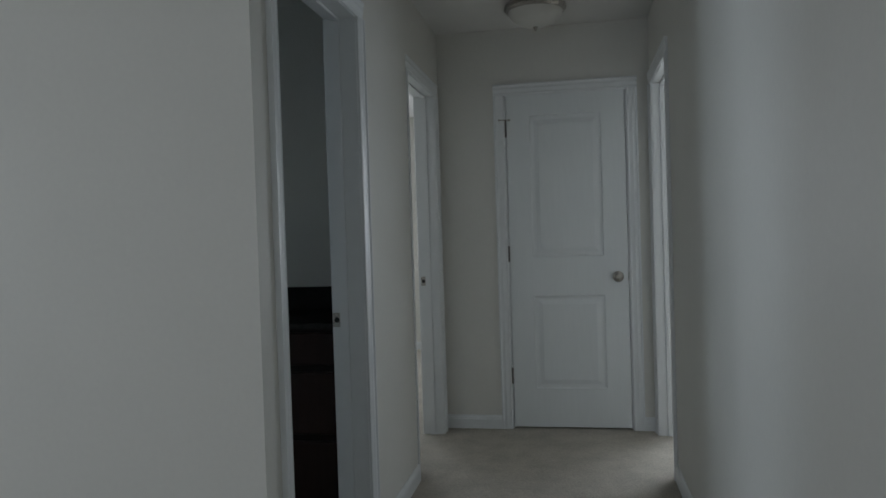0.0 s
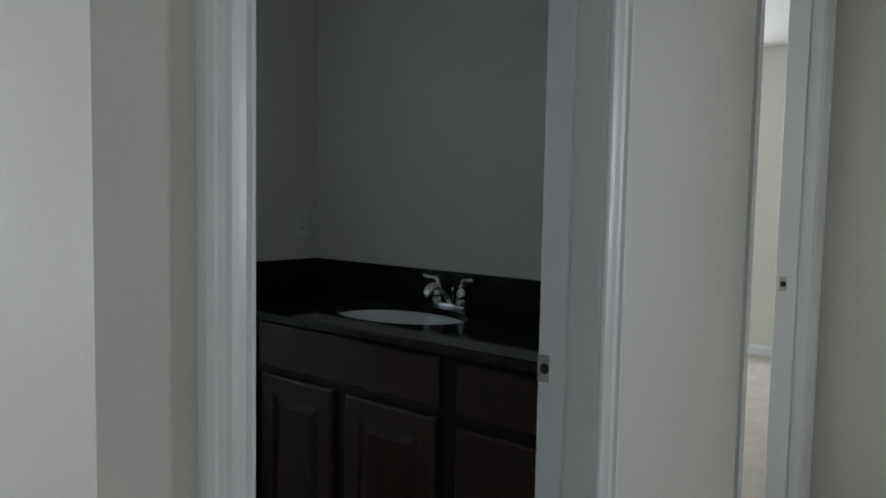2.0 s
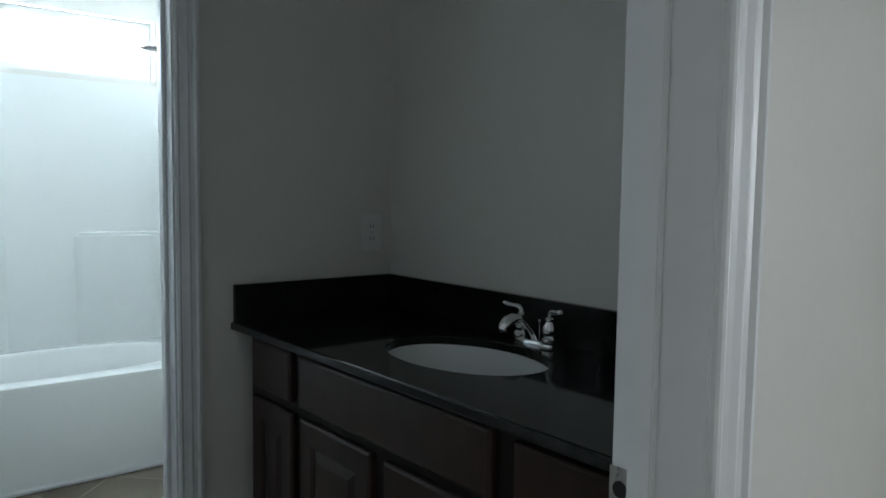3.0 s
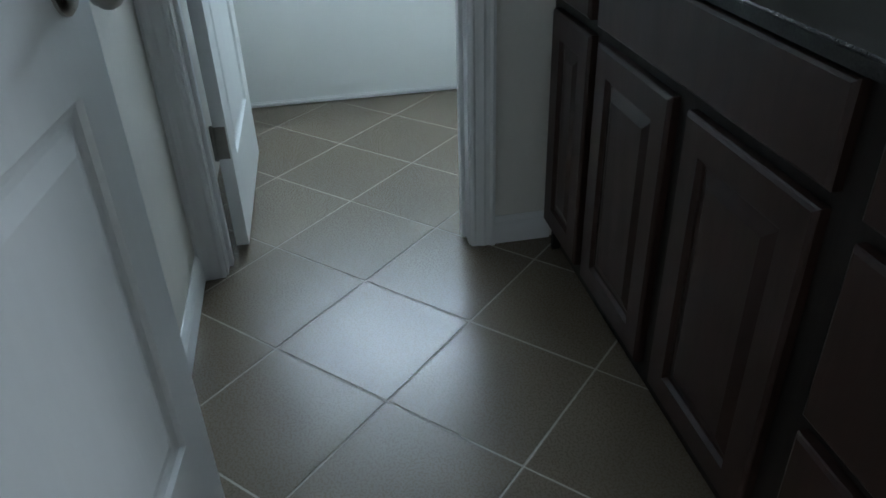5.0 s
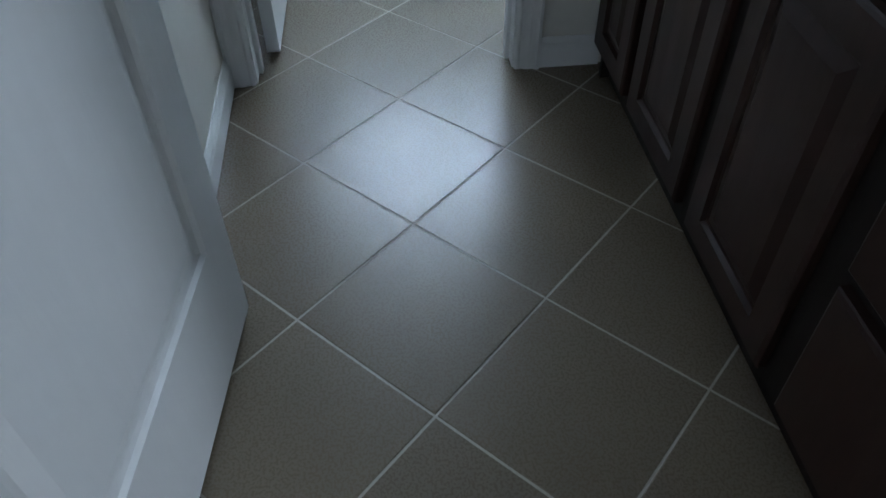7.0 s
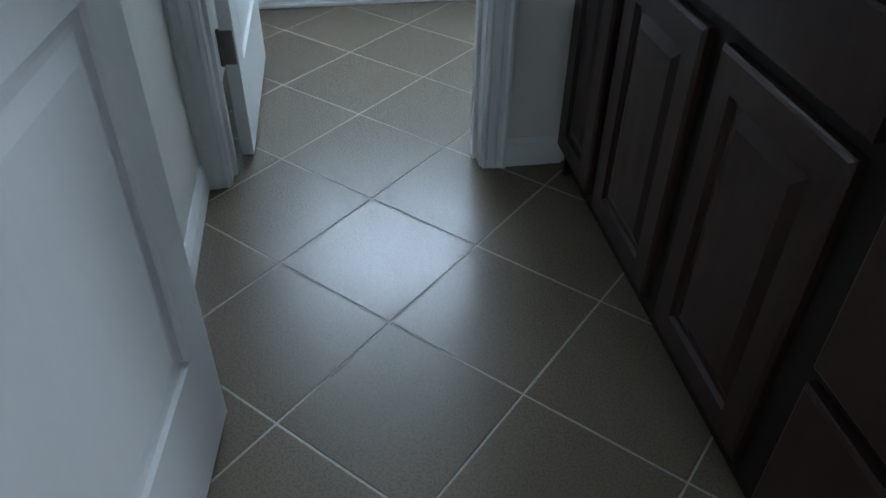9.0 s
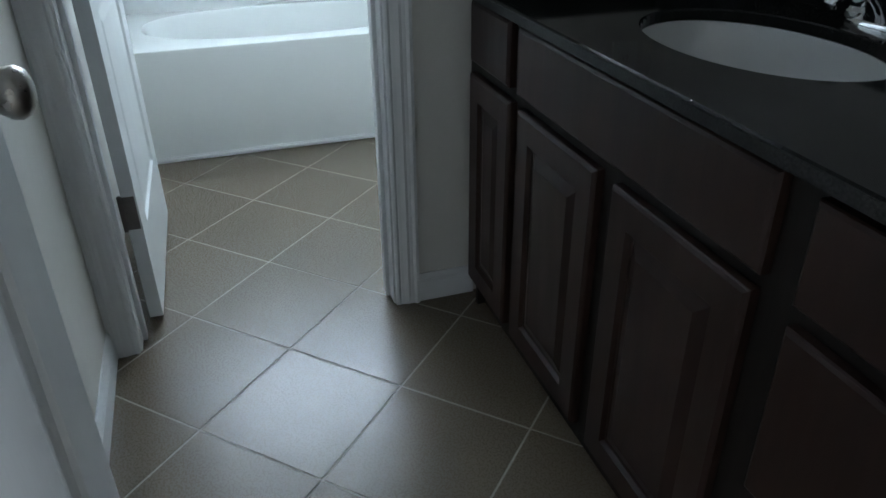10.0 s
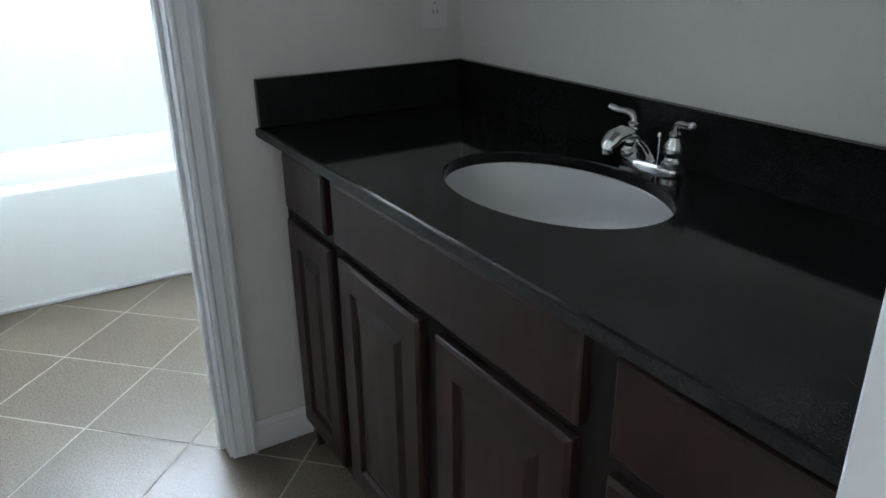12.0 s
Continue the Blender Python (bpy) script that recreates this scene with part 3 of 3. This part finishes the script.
def vanity_counter():
    top = thing("vanity_counter", pose(0, 0, 0), "polished black granite counter with low splashes", "counter")
    bm = bmesh.new()
    x0, x1, y0, y1 = 0.003, BATH_E - 0.003, CF, -0.003
    seg = 64
    cx, cy, a, b = SINK
    inner = [(cx + a * math.cos(2 * math.pi * k / seg), cy + b * math.sin(2 * math.pi * k / seg)) for k in range(seg)]
    outer = []
    for k in range(seg):
        c, s = math.cos(2 * math.pi * k / seg), math.sin(2 * math.pi * k / seg)
        f = min(((x1 if c > 0 else x0) - cx) / c if abs(c) > 1e-6 else 1e9, ((y1 if s > 0 else y0) - cy) / s if abs(s) > 1e-6 else 1e9)
        outer.append((cx + f * c, cy + f * s))
    for corner in ((x0, y0), (x1, y0), (x1, y1), (x0, y1)):
        k = min(range(seg), key=lambda i: (outer[i][0] - corner[0]) ** 2 + (outer[i][1] - corner[1]) ** 2)
        outer[k] = corner
    th = 0.021
    rings = []
    for lp, z in ((outer, CT - th), (outer, CT - 0.003), ([(x + 0.003 * ((x < 0.1) - (x > 1.4)), y + 0.003 * (y < -0.5)) for x, y in outer], CT), ([(cx + (x - cx) * 1.012, cy + (y - cy) * 1.012) for x, y in inner], CT), (inner, CT - 0.003), (inner, CT - th)):
        rings.append([bm.verts.new((x, y, z)) for x, y in lp])
    for p, q in zip(rings, rings[1:] + rings[:1]):
        for k in range(seg):
            bm.faces.new((p[k], p[(k + 1) % seg], q[(k + 1) % seg], q[k]))
    part("slab", bm, GRANITE, top)
    part("front_edge", box(x0, x1, y0 - 0.004, y0 - 0.0002, CT - th, CT - 0.002, bevel=0.0012), GRANITE_EDGE, top, "honed speckled granite edge")
    part("back_splash", box(0.024, x1, -0.023, -0.003, CT + 0.0005, CT + 0.11, bevel=0.0015), GRANITE, top)
    part("side_splash", box(0.003, 0.023, CF + 0.004, -0.003, CT + 0.0005, CT + 0.11, bevel=0.0015), GRANITE, top)


vanity_counter()


def sink_basin():
    top = thing("sink", pose(SINK[0], SINK[1], 0), "white oval undermount porcelain sink", "sink")
    bm = bmesh.new()
    rings = []
    for f, z in ((1.1, CT - 0.0225), (1.0, CT - 0.0225), (0.985, CT - 0.034), (0.95, CT - 0.07), (0.86, CT - 0.11), (0.68, CT - 0.14), (0.4, CT - 0.152), (0.12, CT - 0.155)):
        rings.append([bm.verts.new((SINK[2] * f * math.cos(t), SINK[3] * f * math.sin(t), z)) for t in [2 * math.pi * k / 48 for k in range(48)]])
    for p, q in zip(rings, rings[1:]):
        for k in range(48):
            bm.faces.new((p[k], p[(k + 1) % 48], q[(k + 1) % 48], q[k]))
    bm.faces.new(rings[-1])
    part("bowl", bm, PORCELAIN, top, "", True)
    part("drain", lathe([(0.022, 0), (0.021, 0.003), (0.012, 0.003), (0.01, 0.001)], Matrix.Translation((0, 0, CT - 0.154))), CHROME, top, "chrome drain ring", True)


sink_basin()


def faucet():
    top = thing("faucet", pose(SINK[0] + 0.014, -0.058, CT), "chrome centerset faucet with two lever handles", "tap")
    bm = bmesh.new()
    rings = []
    for f, z in ((1.0, 0), (1.0, 0.004), (0.95, 0.009), (0.86, 0.0115)):
        rings.append([bm.verts.new(p) for p in super_loop(0, 0, 0.068 * f, 0.023 * f, z, 3.0, 40)])
    for p, q in zip(rings, rings[1:]):
        for k in range(40):
            bm.faces.new((p[k], p[(k + 1) % 40], q[(k + 1) % 40], q[k]))
    bm.faces.new(rings[0])
    bm.faces.new(rings[-1])
    part("base_plate", bm, CHROME, top, "", True)
    for s in (-1, 1):
        h = part("handle", lathe([(0.021, 0.01), (0.0215, 0.02), (0.0175, 0.0235), (0.0155, 0.028), (0.0185, 0.036), (0.0195, 0.044), (0.0165, 0.053), (0.0115, 0.06), (0.0105, 0.064), (0.0125, 0.067), (0.0125, 0.071), (0.008, 0.076)], Matrix.Translation((0.051 * s, 0, 0))), CHROME, top, "", True)
        bm = bmesh.new()
        add_tube(bm, [(0.051 * s, 0, 0.068), (0.052 * s, 0, 0.08), (0.057 * s, -0.002, 0.088), (0.067 * s, -0.005, 0.091), (0.08 * s, -0.009, 0.0905), (0.092 * s, -0.013, 0.093), (0.1 * s, -0.016, 0.095), (0.103 * s, -0.017, 0.0955)],
                 [0.0085, 0.0085, 0.0075, 0.006, 0.006, 0.0068, 0.0066, 0.004], 12)
        part("lever", bm, CHROME, h, "", True)
    bm = bmesh.new()
    add_tube(bm, [(0, 0.0, 0.008), (0, -0.006, 0.022), (0, -0.02, 0.04), (0, -0.038, 0.056), (0, -0.058, 0.068), (0, -0.08, 0.073), (0, -0.1, 0.068), (0, -0.114, 0.056), (0, -0.118, 0.048)],
             [0.013, 0.0095, 0.009, 0.0115, 0.017, 0.0205, 0.0195, 0.016, 0.012], 18, 0.62)
    part("spout", bm, CHROME, top, "", True)
    part("aerator", lathe([(0.0095, 0), (0.0095, -0.012), (0.007, -0.013)], Matrix.Translation((0, -0.114, 0.053))), CHROME, top, "", True)
    part("lift_rod", lathe([(0.002, 0.01), (0.002, 0.05), (0.0055, 0.052), (0.0055, 0.058), (0.002, 0.061)], Matrix.Translation((0, 0.017, 0)), 12), CHROME, top, "", True)


faucet()


def raised_front(bm, x0, x1, z0, z1, y, raised=True):
    """A cabinet front of 20 mm at y with eased edges; raised adds a centre panel."""
    t = 0.02
    loops = [(x0, x1, z0, z1, y + t), (x0, x1, z0, z1, y + 0.006), (x0 + 0.002, x1 - 0.002, z0 + 0.002, z1 - 0.002, y + 0.003), (x0 + 0.007, x1 - 0.007, z0 + 0.007, z1 - 0.007, y)]
    if raised:
        fr = 0.056
        loops += [(x0 + fr, x1 - fr, z0 + fr, z1 - fr, y), (x0 + fr + 0.004, x1 - fr - 0.004, z0 + fr + 0.004, z1 - fr - 0.004, y + 0.009),
                  (x0 + fr + 0.011, x1 - fr - 0.011, z0 + fr + 0.011, z1 - fr - 0.011, y + 0.01), (x0 + fr + 0.035, x1 - fr - 0.035, z0 + fr + 0.035, z1 - fr - 0.035, y + 0.002)]
    first = add_nested(bm, loops)
    bm.faces.new(first)


def vanity_cabinet():
    top = thing("vanity_cabinet", pose(0, 0, 0), "dark espresso wood vanity cabinet with raised-panel doors", "cabinet")
    x0, x1 = 0.064, BATH_E - 0.004
    zb, zt = 0.095, CT - 0.0225
    # carcass wood has the gap and recess shade in its colour
    part("face_frame", box(x0, x1, FACE, FACE + 0.019, zb, zt, bevel=0.001), WOOD_SHADED, top)
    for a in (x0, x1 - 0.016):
        part("side_panel", box(a, a + 0.016, FACE + 0.02, -0.004, 0.002, zt), WOOD_SHADED, top)
    part("floor_panel", box(x0 + 0.017, x1 - 0.017, FACE + 0.02, -0.004, zb, zb + 0.016), WOOD_SHADED, top)
    part("toe_kick", box(x0 + 0.018, x1 - 0.018, -0.49, -0.474, 0.001, zb - 0.001), WOOD_SHADED, top, "recessed dark toe kick")
    yf = FACE - 0.021
    doors = ((0.106, 0.343), (0.386, 0.708), (0.763, 1.093))
    for a, b in doors:
        bm = bmesh.new()
        raised_front(bm, a, b, 0.12, 0.672, yf)
        part("door", bm, WOOD, top, "raised-panel door")
    fronts = ((0.11, 0.331, 0.7, 0.834), (0.375, 1.101, 0.698, 0.832), (1.158, 1.452, 0.692, 0.826), (1.158, 1.452, 0.408, 0.664), (1.158, 1.452, 0.12, 0.38))
    for a, b, c, d in fronts:
        bm = bmesh.new()
        raised_front(bm, a, b, c, d, yf, False)
        part("drawer_front", bm, WOOD, top, "plain slab front")


vanity_cabinet()

# ---- fixtures ----
plate = thing("outlet_cover", pose(0.0, -0.083, 1.118), "white plastic outlet cover plate on the wall", "outlet")
part("plate", box(0.0005, 0.006, -0.038, 0.038, -0.06, 0.06, bevel=0.002), PLASTIC, plate)
for z in (-0.02, 0.02):
    part("socket", box(0.005, 0.008, -0.017, 0.017, z - 0.014, z + 0.014, bevel=0.003), PLASTIC, plate)
    for yy in (-0.006, 0.006):
        part("slot", box(0.0078, 0.0085, yy - 0.001, yy + 0.001, z - 0.005, z + 0.005), DARK, plate)
part("screw", lathe([(0.003, 0), (0.002, 0.001)], Matrix.Translation((0.006, 0, 0)) @ Matrix.Rotation(radians(90), 4, "Y"), 10), NICKEL, plate)

lamp = thing("ceiling_light", pose(2.228, 0.66, CEIL), "dome ceiling light with brushed nickel rim, switched off", "ceiling light")
part("rim", lathe([(0.15, 0), (0.165, -0.01), (0.168, -0.028), (0.158, -0.04), (0.148, -0.042)], seg=40), NICKEL, lamp, "brushed nickel rim", True)
part("shade", lathe([(0.15, -0.036), (0.14, -0.062), (0.115, -0.09), (0.075, -0.112), (0.03, -0.122), (0.005, -0.124)], seg=40), FROST, lamp, "frosted glass bowl", True)
part("finial", lathe([(0.014, -0.12), (0.014, -0.127), (0.008, -0.133), (0.009, -0.14), (0.003, -0.146)], seg=16), NICKEL, lamp, "", True)

# ---- floor tiles, laid on the diagonal ----
grout = tagged(part("floor_bath", box(TUB_X - 0.02, HALL_W - 0.052, BATH_S - 0.01, 0.01, -0.05, -0.0008), GROUT), "brown ceramic tile floor laid on the diagonal", "floor", kind="structure")
PITCH, GAP = 0.33, 0.0039
ORIGIN = Vector((0.114, -1.041))
U, V = Vector((1, 1)) / math.sqrt(2), Vector((1, -1)) / math.sqrt(2)


def clipped(poly, axis, limit, keep_less):
    out = []
    for i, p in enumerate(poly):
        q = poly[(i + 1) % len(poly)]
        ip, iq = ((p[axis] <= limit) == keep_less), ((q[axis] <= limit) == keep_less)
        if ip:
            out.append(p)
        if ip != iq:
            f = (limit - p[axis]) / (q[axis] - p[axis])
            out.append(p + (q - p) * f)
    return out


def tile_mesh(poly):
    bm = bmesh.new()
    c = sum(poly, Vector((0, 0))) / len(poly)
    e = 0.0022
    rings = []
    for inset, z in ((0, -0.006), (0, -0.0012), (e * 0.4, -0.0004), (e, 0.0)):
        rings.append([bm.verts.new((*(p + (c - p).normalized() * inset * 1.3), z)) for p in poly])
    for p, q in zip(rings, rings[1:]):
        for k in range(len(p)):
            bm.faces.new((p[k], p[(k + 1) % len(p)], q[(k + 1) % len(q)], q[k]))
    bm.faces.new(rings[-1])
    return mesh_from(bm, "tile", TILE)


hs = (PITCH - GAP) / 2
full = tile_mesh([U * a * hs + V * b * hs for a, b in ((-1, -1), (1, -1), (1, 1), (-1, 1))])
FX0, FX1, FY0, FY1 = TUB_X - 0.015, HALL_W - 0.053, BATH_S - 0.005, 0.005
rnd = random.Random(4)
for i in range(-12, 13):
    for j in range(-12, 13):
        c = ORIGIN + U * PITCH * (i + 0.5) + V * PITCH * (j + 0.5)
        poly = [c + U * a * hs + V * b * hs for a, b in ((-1, -1), (1, -1), (1, 1), (-1, 1))]
        inside = all(FX0 < p.x < FX1 and FY0 < p.y < FY1 for p in poly)
        if inside:
            ob = new("tile", full)
            ob.location = (c.x, c.y, rnd.uniform(-0.0004, 0.0004))
            ob.parent = grout
            continue
        for axis, limit, less in ((0, FX0, False), (0, FX1, True), (1, FY0, False), (1, FY1, True)):
            poly = clipped(poly, axis, limit, less)
            if len(poly) < 3:
                break
        if len(poly) < 3:
            continue
        area = abs(sum(p.x * q.y - q.x * p.y for p, q in zip(poly, poly[1:] + poly[:1]))) / 2
        if area < 0.0006:
            continue
        ob = new("tile", tile_mesh(poly))
        ob.parent = grout
